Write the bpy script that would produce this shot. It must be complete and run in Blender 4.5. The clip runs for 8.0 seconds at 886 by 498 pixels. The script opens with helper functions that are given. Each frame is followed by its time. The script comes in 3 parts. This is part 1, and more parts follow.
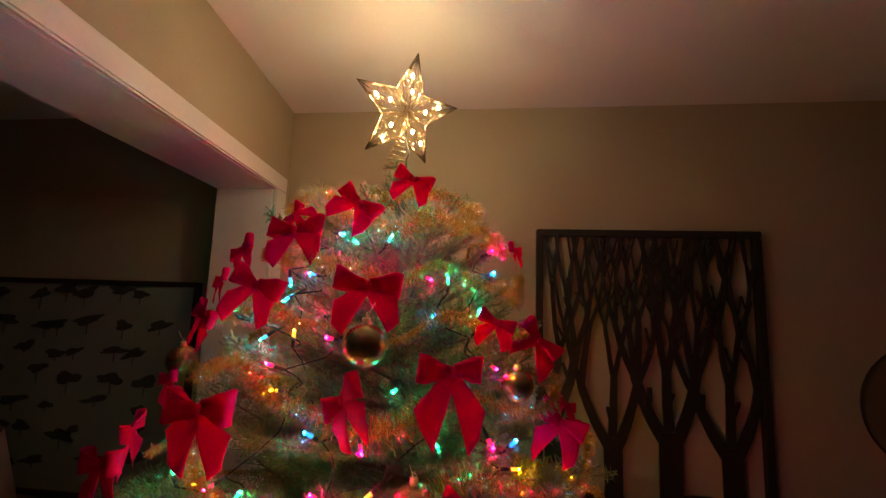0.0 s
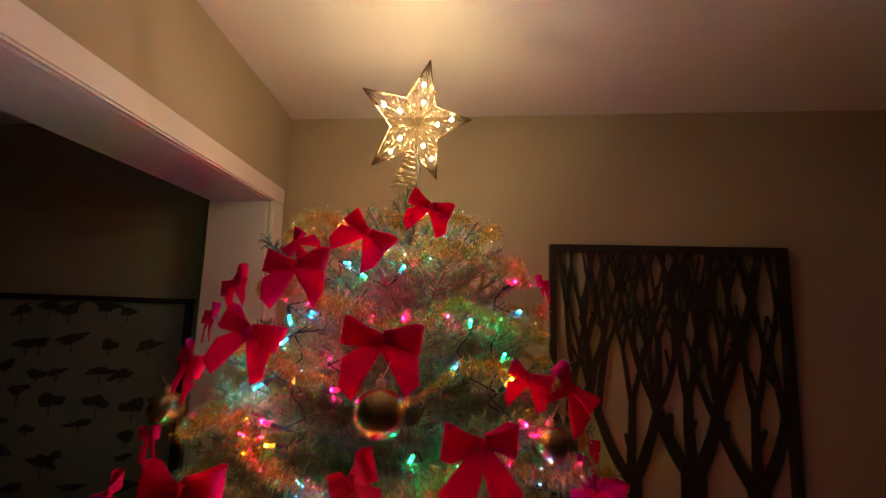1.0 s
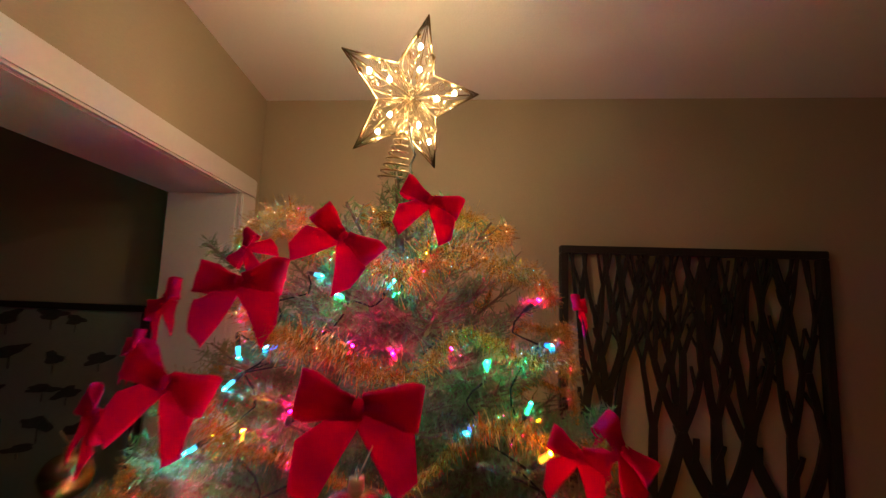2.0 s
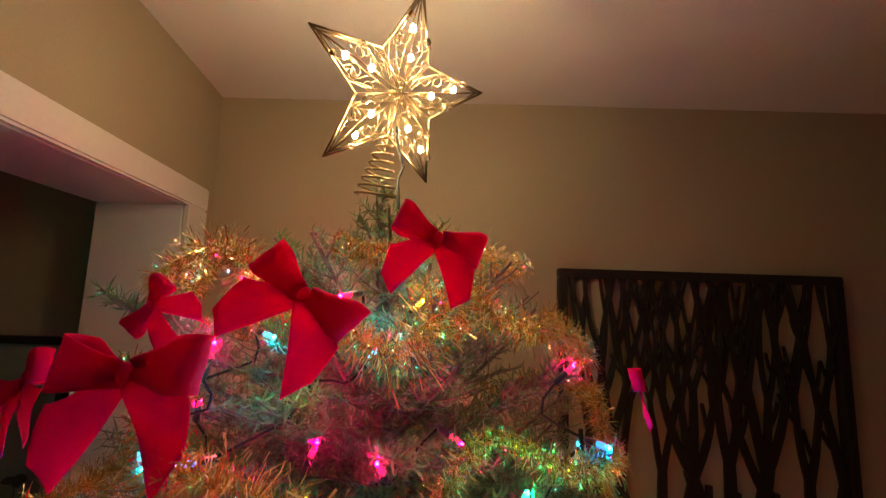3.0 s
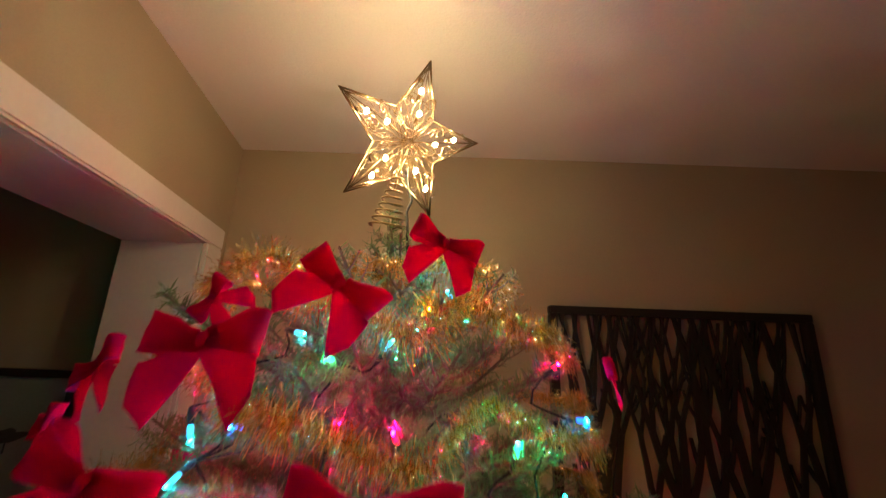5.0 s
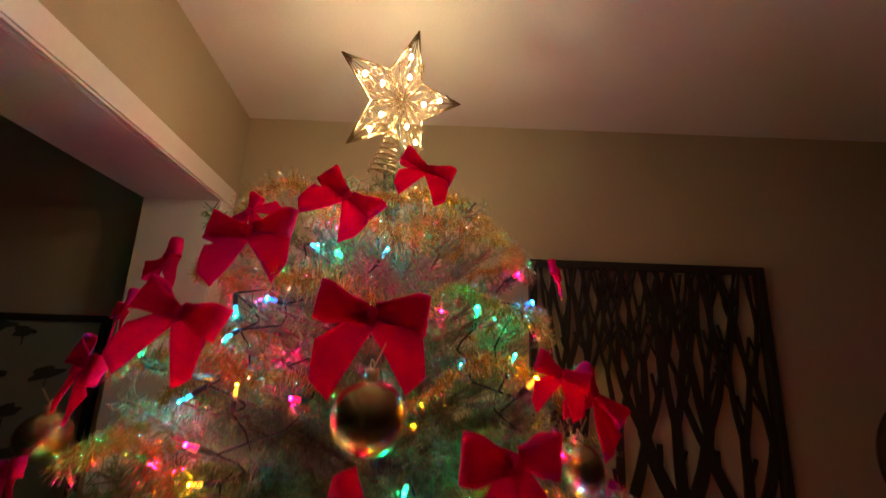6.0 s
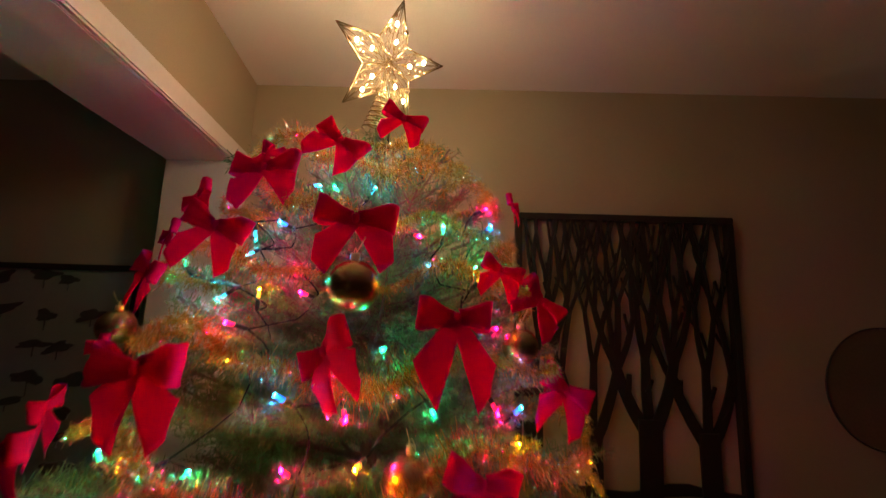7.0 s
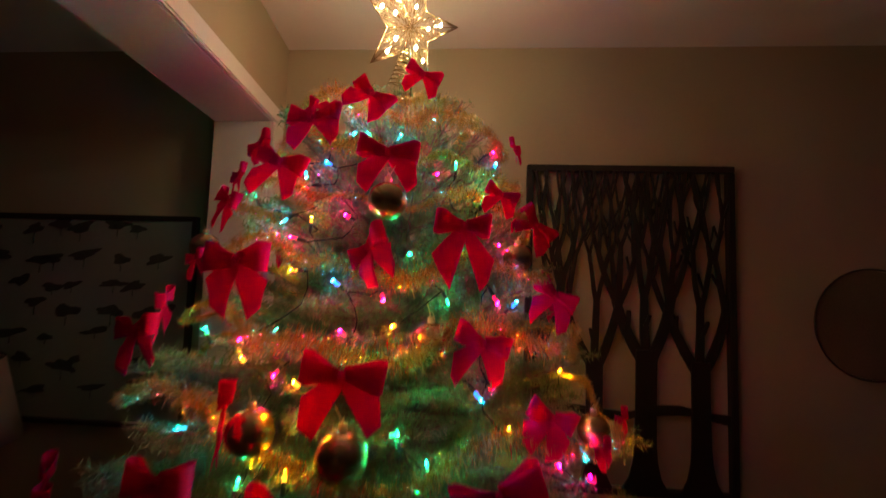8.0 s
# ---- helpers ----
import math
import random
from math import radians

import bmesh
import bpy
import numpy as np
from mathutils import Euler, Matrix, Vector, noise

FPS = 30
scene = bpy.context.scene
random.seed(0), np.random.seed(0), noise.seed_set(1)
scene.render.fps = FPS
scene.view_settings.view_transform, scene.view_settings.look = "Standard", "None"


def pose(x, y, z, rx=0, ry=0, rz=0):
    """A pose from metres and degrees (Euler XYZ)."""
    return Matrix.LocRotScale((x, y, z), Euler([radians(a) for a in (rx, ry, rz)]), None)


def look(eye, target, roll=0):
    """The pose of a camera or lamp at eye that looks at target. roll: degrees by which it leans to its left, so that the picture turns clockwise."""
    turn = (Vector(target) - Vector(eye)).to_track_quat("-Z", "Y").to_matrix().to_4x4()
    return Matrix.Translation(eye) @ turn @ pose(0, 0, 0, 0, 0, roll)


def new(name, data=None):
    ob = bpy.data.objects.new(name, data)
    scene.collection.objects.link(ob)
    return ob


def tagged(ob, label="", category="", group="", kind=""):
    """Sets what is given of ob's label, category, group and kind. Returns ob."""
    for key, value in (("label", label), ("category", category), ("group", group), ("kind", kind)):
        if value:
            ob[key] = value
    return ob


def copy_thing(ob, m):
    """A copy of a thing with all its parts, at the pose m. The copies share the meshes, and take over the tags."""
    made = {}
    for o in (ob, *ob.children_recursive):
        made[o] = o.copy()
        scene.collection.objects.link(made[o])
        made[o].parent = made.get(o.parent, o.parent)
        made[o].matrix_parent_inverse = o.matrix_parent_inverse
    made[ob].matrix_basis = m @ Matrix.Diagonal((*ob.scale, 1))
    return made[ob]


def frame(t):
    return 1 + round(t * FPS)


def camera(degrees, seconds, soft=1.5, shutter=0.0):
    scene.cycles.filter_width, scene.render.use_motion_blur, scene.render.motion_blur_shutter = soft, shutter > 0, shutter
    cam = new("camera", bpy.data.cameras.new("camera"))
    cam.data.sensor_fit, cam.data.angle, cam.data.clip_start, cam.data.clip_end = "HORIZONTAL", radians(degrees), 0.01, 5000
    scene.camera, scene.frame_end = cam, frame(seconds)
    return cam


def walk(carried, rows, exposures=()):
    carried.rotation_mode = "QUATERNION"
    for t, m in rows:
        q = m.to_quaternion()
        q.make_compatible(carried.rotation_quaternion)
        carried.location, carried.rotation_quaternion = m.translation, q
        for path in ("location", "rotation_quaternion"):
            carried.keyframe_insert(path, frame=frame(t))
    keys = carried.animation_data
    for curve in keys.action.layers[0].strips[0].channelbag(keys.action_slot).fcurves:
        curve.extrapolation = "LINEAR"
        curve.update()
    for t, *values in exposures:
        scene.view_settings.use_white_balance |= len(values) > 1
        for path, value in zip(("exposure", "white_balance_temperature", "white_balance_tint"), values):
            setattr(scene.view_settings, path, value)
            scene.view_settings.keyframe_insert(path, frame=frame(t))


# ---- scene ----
cam = camera(95.1, 8.0, soft=1.3, shutter=0.7)
PATH = [
    (0, (0.161, 0.127, 1.638), (-0.067, 2.099, 1.879), 1.8),
    (0.5, (0.128, 0.134, 1.679), (-0.091, 2.107, 1.918), 1.7),
    (1, (0.109, 0.208, 1.711), (-0.103, 2.182, 1.948), 1.8),
    (2.3, (0.05, 0.469, 1.765), (-0.063, 2.454, 1.979), 2.0),
    (2.5, (0.035, 0.521, 1.776), (-0.033, 2.505, 2.019), 2.0),
    (3, (0.022, 0.551, 1.815), (-0.01, 2.534, 2.069), 1.9),
    (3.3, (0.020, 0.538, 1.820), (-0.006, 2.496, 2.160), 2.0),
    (3.5, (0.019, 0.531, 1.823), (-0.003, 2.467, 2.323), 2.1),
    (4, (0.018, 0.533, 1.82), (0.0, 2.456, 2.369), 2.1),
    (4.2, (0.016, 0.534, 1.814), (0.002, 2.458, 2.36), 2.1),
    (5.3, (0.012, 0.428, 1.711), (0.003, 2.361, 2.223), 2.2),
    (5.5, (0.017, 0.402, 1.684), (0.016, 2.337, 2.189), 2.1),
    (6, (0.038, 0.354, 1.632), (0.042, 2.305, 2.073), 2.1),
    (6.5, (0.052, 0.298, 1.59), (0.052, 2.262, 1.966), 2.0),
    (7, (0.098, 0.226, 1.539), (0.063, 2.203, 1.841), 1.8),
    (7.5, (0.112, 0.157, 1.5), (0.02, 2.141, 1.729), 1.8),
    (8, (0.121, 0.067, 1.444), (-0.018, 2.058, 1.581), 1.8),
]
walk(cam, [(t, look(eye, target, roll)) for t, eye, target, roll in PATH], [(0, 0.2), (8, 0.2)])

# ---- light: a dark room at night, lit by the star and the bulbs of the tree ----
STAR_GLOW = 1290.0
BULB_GLOW = 5100.0
world = bpy.data.worlds.new("night")
world.use_nodes = True
world.node_tree.nodes["Background"].inputs["Color"].default_value = (0.012, 0.010, 0.010, 1)
world.node_tree.nodes["Background"].inputs["Strength"].default_value = 0.05
scene.world = world


# ---- materials ----
def material(name, color, rough=0.5, metal=0.0, vary=0.15, scale=8.0, fine=120.0, bump=0.1, per_object=0.0, **more):
    """A surface with colour that varies at two scales, and fine relief."""
    m = bpy.data.materials.new(name)
    m.use_nodes = True
    nt = m.node_tree
    b = nt.nodes["Principled BSDF"]
    co = nt.nodes.new("ShaderNodeTexCoord")
    n1, n2 = nt.nodes.new("ShaderNodeTexNoise"), nt.nodes.new("ShaderNodeTexNoise")
    n1.inputs["Scale"].default_value, n2.inputs["Scale"].default_value = scale, fine
    n1.inputs["Detail"].default_value = 4.0
    nt.links.new(co.outputs["Object"], n1.inputs["Vector"])
    nt.links.new(co.outputs["Object"], n2.inputs["Vector"])
    add = nt.nodes.new("ShaderNodeMath")
    add.operation = "ADD"
    nt.links.new(n1.outputs["Fac"], add.inputs[0])
    nt.links.new(n2.outputs["Fac"], add.inputs[1])
    last = add.outputs[0]
    if per_object:
        info = nt.nodes.new("ShaderNodeObjectInfo")
        mul = nt.nodes.new("ShaderNodeMath")
        mul.operation = "MULTIPLY_ADD"
        mul.inputs[1].default_value, mul.inputs[2].default_value = 2 * per_object, -per_object
        nt.links.new(info.outputs["Random"], mul.inputs[0])
        add2 = nt.nodes.new("ShaderNodeMath")
        add2.operation = "ADD"
        nt.links.new(last, add2.inputs[0])
        nt.links.new(mul.outputs[0], add2.inputs[1])
        last = add2.outputs[0]
    rng = nt.nodes.new("ShaderNodeMapRange")
    rng.inputs["From Min"].default_value, rng.inputs["From Max"].default_value = 0.5, 1.5
    rng.inputs["To Min"].default_value, rng.inputs["To Max"].default_value = 1 - vary, 1 + vary
    nt.links.new(last, rng.inputs["Value"])
    mix = nt.nodes.new("ShaderNodeVectorMath")
    mix.operation = "SCALE"
    mix.inputs[0].default_value = color
    nt.links.new(rng.outputs[0], mix.inputs["Scale"])
    nt.links.new(mix.outputs[0], b.inputs["Base Color"])
    if bump:
        bp = nt.nodes.new("ShaderNodeBump")
        bp.inputs["Strength"].default_value, bp.inputs["Distance"].default_value = bump, 0.003
        nt.links.new(n2.outputs["Fac"], bp.inputs["Height"])
        nt.links.new(bp.outputs[0], b.inputs["Normal"])
    b.inputs["Roughness"].default_value, b.inputs["Metallic"].default_value = rough, metal
    for key, value in more.items():
        b.inputs[key.replace("_", " ")].default_value = value
    return m


def glowing(name, color, strength):
    m = bpy.data.materials.new(name)
    m.use_nodes = True
    b = m.node_tree.nodes["Principled BSDF"]
    b.inputs["Base Color"].default_value = (*color, 1)
    b.inputs["Emission Color"].default_value = (*color, 1)
    b.inputs["Emission Strength"].default_value = strength
    b.inputs["Roughness"].default_value = 0.2
    return m


WALL = material("olive beige wall paint", (0.36, 0.30, 0.20), 0.75, vary=0.08, scale=1.6, fine=260, bump=0.12)
CEIL = material("white ceiling paint", (0.66, 0.625, 0.58), 0.9, vary=0.05, scale=1.2, fine=180, bump=0.25)
TRIM = material("white gloss trim paint", (0.62, 0.59, 0.56), 0.4, vary=0.05, scale=3, fine=90, bump=0.05)
FLOOR = material("oak floor", (0.17, 0.115, 0.07), 0.4, vary=0.25, scale=3, fine=40, bump=0.1)
ART = material("blackened metal", (0.02, 0.016, 0.013), 0.55, 0.3, vary=0.3, scale=12, fine=150, bump=0.2)
BARK = material("fir bark", (0.14, 0.10, 0.07), 0.85, vary=0.35, scale=30, fine=300, bump=0.5)
NEEDLE = material("fir needles", (0.13, 0.185, 0.085), 0.5, vary=0.35, scale=14, fine=90, bump=0, per_object=0.25, Specular_IOR_Level=0.3)
GOLD = material("gold wire", (0.30, 0.215, 0.11), 0.36, 1.0, vary=0.12, scale=60, fine=400, bump=0.15)
TINSEL = material("gold tinsel foil", (0.92, 0.72, 0.35), 0.2, 1.0, vary=0.2, scale=40, fine=300, bump=0)
VELVET = material("red velvet", (0.55, 0.003, 0.10), 0.85, vary=0.18, scale=25, fine=900, bump=0.3, per_object=0.2, Specular_IOR_Level=0.08)
BALL = material("gold mirrored glass", (0.46, 0.31, 0.15), 0.27, 1.0, vary=0.15, scale=18, fine=120, bump=0.02)
CAP = material("ornament cap metal", (0.8, 0.65, 0.35), 0.3, 1.0, vary=0.1, scale=90, fine=300, bump=0.1)
CABLE = material("dark green cable", (0.012, 0.016, 0.012), 0.7, vary=0.2, scale=30, fine=200, bump=0)
SOCKET = material("dark green plastic", (0.015, 0.03, 0.02), 0.4, vary=0.2, scale=50, fine=300, bump=0)
SHADE = material("pale linen shade", (0.34, 0.26, 0.23), 0.9, vary=0.1, scale=10, fine=500, bump=0.3)
DARKWOOD = material("dark stained wood", (0.02, 0.014, 0.01), 0.5, vary=0.3, scale=9, fine=100, bump=0.15)
CANVAS = material("pale grey canvas", (0.20, 0.215, 0.175), 0.9, vary=0.3, scale=3, fine=300, bump=0.2)
PAD = material("dark leaf paint", (0.04, 0.042, 0.035), 0.7, vary=0.4, scale=20, fine=100, bump=0.2)
# wall-like tone put into the glass in place of a dark reflection
MIRROR = material("dull bronze mirror glass", (0.20, 0.155, 0.10), 0.25, 0.3, vary=0.2, scale=6, bump=0)
CRYSTAL = material("clear bead", (0.98, 0.93, 0.86), 0.03, vary=0.02, bump=0, Transmission_Weight=1.0, IOR=1.5)
WARM = glowing("warm lit bulb", (1.0, 0.72, 0.375), STAR_GLOW)
# a bright filament at the tip of each coloured glass
HUES = {"pink": (1.0, 0.0001, 0.11), "green": (0.0001, 0.72, 0.27), "blue": (0.0002, 0.16, 1.0), "cyan": (0.0002, 0.42, 0.80), "orange": (1.0, 0.30, 0.0006)}
GLASS_HUES = {"pink": (1.0, 0.012, 0.09), "green": (0.05, 0.9, 0.42), "blue": (0.02, 0.22, 1.0), "cyan": (0.05, 0.62, 1.0), "orange": (1.0, 0.42, 0.04)}
TIPS = {hue: glowing(hue + " lit filament", rgb, BULB_GLOW * {"pink": 1.22, "orange": 1.0}.get(hue, 0.95)) for hue, rgb in HUES.items()}
GLASSES = {hue: glowing(hue + " lit bulb glass", rgb, 1.9) for hue, rgb in GLASS_HUES.items()}


def let_light_through(m, color, share):
    """Mixes in light that comes through thin cloth from behind."""
    nt = m.node_tree
    tr, mix = nt.nodes.new("ShaderNodeBsdfTranslucent"), nt.nodes.new("ShaderNodeMixShader")
    tr.inputs["Color"].default_value = (*color, 1)
    mix.inputs["Fac"].default_value = share
    nt.links.new(nt.nodes["Principled BSDF"].outputs[0], mix.inputs[1])
    nt.links.new(tr.outputs[0], mix.inputs[2])
    nt.links.new(mix.outputs[0], nt.nodes["Material Output"].inputs["Surface"])


def uneven(m, scale, depth):
    """Adds slow, broad waves below the fine relief."""
    nt = m.node_tree
    fine = next(n for n in nt.nodes if n.type == "BUMP")
    co = next(n for n in nt.nodes if n.type == "TEX_COORD")
    n, bp = nt.nodes.new("ShaderNodeTexNoise"), nt.nodes.new("ShaderNodeBump")
    n.inputs["Scale"].default_value, n.inputs["Detail"].default_value, n.inputs["Distortion"].default_value = scale, 1.0, 0.5
    bp.inputs["Strength"].default_value, bp.inputs["Distance"].default_value = 1.0, depth
    nt.links.new(co.outputs["Object"], n.inputs["Vector"])
    nt.links.new(n.outputs["Fac"], bp.inputs["Height"])
    nt.links.new(bp.outputs[0], fine.inputs["Normal"])


uneven(CEIL, 2.8, 0.013)
uneven(WALL, 2.0, 0.02)
let_light_through(VELVET, (0.82, 0.004, 0.15), 0.5)
let_light_through(NEEDLE, (0.16, 0.25, 0.10), 0.25)


# ---- mesh helpers ----
class Build:
    """Collects vertices and faces for one mesh."""

    def __init__(self):
        self.v, self.f = [], []

    def add(self, verts, faces):
        k = len(self.v)
        self.v += [tuple(p) for p in verts]
        self.f += [tuple(i + k for i in face) for face in faces]

    def tube(self, pts, radius, sides=6, caps=True):
        pts = [Vector(p) for p in pts]
        n = len(pts)
        rad = radius if isinstance(radius, (list, tuple)) else [radius] * n
        ring, verts, faces = None, [], []
        side = None
        for i, p in enumerate(pts):
            d = (pts[min(i + 1, n - 1)] - pts[max(i - 1, 0)]).normalized()
            if side is None:
                side = d.orthogonal().normalized()
            side = (side - d * side.dot(d))
            side = side.normalized() if side.length > 1e-6 else d.orthogonal().normalized()
            up = d.cross(side)
            for j in range(sides):
                a = 2 * math.pi * j / sides
                verts.append(p + (side * math.cos(a) + up * math.sin(a)) * rad[i])
        for i in range(n - 1):
            for j in range(sides):
                a, b = i * sides + j, i * sides + (j + 1) % sides
                faces.append((a, b, b + sides, a + sides))
        if caps:
            faces.append(tuple(reversed(range(sides))))
            faces.append(tuple(range((n - 1) * sides, n * sides)))
        self.add(verts, faces)

    def box(self, x0, x1, y0, y1, z0, z1):
        v = [(x, y, z) for x in (x0, x1) for y in (y0, y1) for z in (z0, z1)]
        self.add(v, [(0, 1, 3, 2), (4, 6, 7, 5), (0, 4, 5, 1), (2, 3, 7, 6), (0, 2, 6, 4), (1, 5, 7, 3)])

    def ball(self, c, r, seg=12, rings=8, stretch=(1, 1, 1)):
        c = Vector(c)
        verts = [c + Vector((0, 0, r * stretch[2]))]
        for i in range(1, rings):
            a = math.pi * i / rings
            for j in range(seg):
                b = 2 * math.pi * j / seg
                verts.append(c + Vector((r * stretch[0] * math.sin(a) * math.cos(b), r * stretch[1] * math.sin(a) * math.sin(b), r * stretch[2] * math.cos(a))))
        verts.append(c - Vector((0, 0, r * stretch[2])))
        faces = [(0, 1 + j, 1 + (j + 1) % seg) for j in range(seg)]
        for i in range(rings - 2):
            for j in range(seg):
                a, b = 1 + i * seg + j, 1 + i * seg + (j + 1) % seg
                faces.append((a, a + seg, b + seg, b))
        e = len(verts) - 1
        k = 1 + (rings - 2) * seg
        faces += [(k + j, e, k + (j + 1) % seg) for j in range(seg)]
        self.add(verts, faces)

    def lathe(self, profile, seg=32):
        """Turned about z, from (radius, height) pairs."""
        verts = [(r * math.cos(2 * math.pi * j / seg), r * math.sin(2 * math.pi * j / seg), z) for r, z in profile for j in range(seg)]
        faces = [(i * seg + j, i * seg + (j + 1) % seg, (i + 1) * seg + (j + 1) % seg, (i + 1) * seg + j) for i in range(len(profile) - 1) for j in range(seg)]
        self.add(verts, faces)

    def mesh(self, name, mat, smooth=True):
        me = bpy.data.meshes.new(name)
        me.from_pydata(self.v, [], self.f)
        me.materials.append(mat)
        if smooth:
            me.shade_smooth()
        me.update()
        return me


def part(name, made, mat, parent, label="", smooth=True):
    """Links a Build or a ready mesh as one mesh object under a thing or a part."""
    ob = new(name, made.mesh(name, mat, smooth) if isinstance(made, Build) else made)
    ob.parent = parent
    if label:
        ob["label"] = label
    return ob


def bevelled(x0, x1, y0, y1, z0, z1, r=0.003):
    """A box with rounded edges, as a Build."""
    bm = bmesh.new()
    bmesh.ops.create_cube(bm, size=1)
    for v in bm.verts:
        v.co = Vector(((x0 + x1) / 2 + v.co.x * (x1 - x0), (y0 + y1) / 2 + v.co.y * (y1 - y0), (z0 + z1) / 2 + v.co.z * (z1 - z0)))
    bmesh.ops.bevel(bm, geom=bm.edges[:], offset=r, segments=2, affect="EDGES")
    bm.verts.index_update()
    b = Build()
    b.add([v.co[:] for v in bm.verts], [[v.index for v in f.verts] for f in bm.faces])
    bm.free()
    return b


def structure(name, made, mat, label, category, smooth=False):
    return tagged(new(name, made.mesh(name, mat, smooth)), label, category, kind="structure")


# ---- the room ----
CEILING, BACK, LEFT, FAR_FACE = 2.44, 1.772, -0.70, -0.936
JAMB, HEAD = 1.614, 2.05
b = Build(); b.box(-5.8, 4.8, -5.2, 2.0, -0.1, 0.0)
structure("floor", b, FLOOR, "oak floor of the living room in the dark", "floor")
b = Build(); b.box(-5.8, 4.8, -5.2, 2.0, CEILING, CEILING + 0.12)
structure("ceiling", b, CEIL, "white painted ceiling lit by the star", "ceiling")
b = Build(); b.box(-5.8, 4.8, BACK, 2.0, 0.0, CEILING)
structure("wall_north", b, WALL, "olive beige painted wall behind the tree", "wall")
b = Build(); b.box(4.5, 4.8, -5.2, BACK, 0.0, CEILING)
structure("wall_east", b, WALL, "plain olive beige painted wall", "wall")
b = Build(); b.box(-5.8, 4.5, -5.2, -5.0, 0.0, CEILING)
structure("wall_south", b, WALL, "plain olive beige painted wall", "wall")
b = Build(); b.box(-5.8, -5.5, -5.0, BACK, 0.0, CEILING)
structure("wall_west", b, WALL, "plain olive beige painted wall of the next room", "wall")
SLANT = 0.125


def slant(made):
    """The partition runs seven degrees off square to the back wall."""
    made.v = [(x + SLANT * (JAMB - y), y, z) for x, y, z in made.v]
    return made


b = Build()
b.box(FAR_FACE, LEFT, JAMB + 0.018, BACK, 0.0, CEILING)
b.box(FAR_FACE, LEFT, -1.2, JAMB + 0.018, HEAD + 0.018, CEILING)
b.box(FAR_FACE, LEFT, -5.0, -1.2, 0.0, CEILING)
slant(b)
structure("wall_partition", b, WALL, "olive beige partition wall with a wide cased opening", "wall")
casing = tagged(new("opening_trim"), "white painted casing and lining of the wide opening", "door trim", kind="structure")
part("lining_head", slant(bevelled(FAR_FACE - 0.004, LEFT - 0.001, -1.2, JAMB + 0.018, HEAD, HEAD + 0.018, 0.002)), TRIM, casing, smooth=False)
part("lining_jamb", slant(bevelled(FAR_FACE - 0.004, LEFT - 0.001, JAMB, JAMB + 0.018, 0.0, HEAD, 0.002)), TRIM, casing, smooth=False)
part("casing_head", slant(bevelled(LEFT, LEFT + 0.018, -1.3, JAMB + 0.102, HEAD + 0.001, HEAD + 0.068, 0.005)), TRIM, casing, smooth=False)
part("casing_jamb", slant(bevelled(LEFT, LEFT + 0.0175, JAMB + 0.001, JAMB + 0.102, 0.0, HEAD + 0.001, 0.004)), TRIM, casing, smooth=False)

# ---- pierced panel of winter trees on the back wall ----
AX0, AX1, AZ0, AZ1, AY = 0.345, 1.167, 0.62, 1.922, 1.752
art = tagged(new("wall_art"), "dark metal wall panel pierced with bare tree silhouettes", "wall art")
FR = 0.026
part("frame_top", bevelled(AX0, AX1, AY - 0.012, BACK, AZ1 - FR, AZ1), ART, art, smooth=False)
part("frame_bottom", bevelled(AX0, AX1, AY - 0.012, BACK, AZ0, AZ0 + FR), ART, art, smooth=False)
part("frame_side", bevelled(AX0, AX0 + FR, AY - 0.0118, BACK - 0.001, AZ0 + FR, AZ1 - FR), ART, art, smooth=False)
part("frame_side", bevelled(AX1 - FR, AX1, AY - 0.0118, BACK - 0.001, AZ0 + FR, AZ1 - FR), ART, art, smooth=False)


def stroke(b, pts, widths, y, depth=0.008):
    """A flat bar of changing width along a line in the panel's plane, clipped to the frame."""
    left, right = [], []
    for i, (p, w) in enumerate(zip(pts, widths)):
        d = (pts[min(i + 1, len(pts) - 1)] - pts[max(i - 1, 0)]).normalized()
        n = Vector((-d.y, d.x)) * w / 2
        for side, q in ((left, p + n), (right, p - n)):
            side.append((min(max(q.x, AX0 + 0.01), AX1 - 0.01), min(max(q.y, AZ0 + 0.01), AZ1 - 0.01)))
    k = len(left)
    front = [(x, y, z) for x, z in left + right]
    back = [(x, y + depth, z) for x, z in left + right]
    faces = []
    for i in range(k - 1):
        faces += [(i, i + 1, k + i + 1, k + i), (2 * k + i, 3 * k + i, 3 * k + i + 1, 2 * k + i + 1),
                  (i, 2 * k + i, 2 * k + i + 1, i + 1), (k + i, k + i + 1, 3 * k + i + 1, 3 * k + i)]
    faces += [(0, k, 3 * k, 2 * k), (k - 1, 3 * k - 1, 4 * k - 1, 2 * k - 1)]
    b.add(front + back, faces)


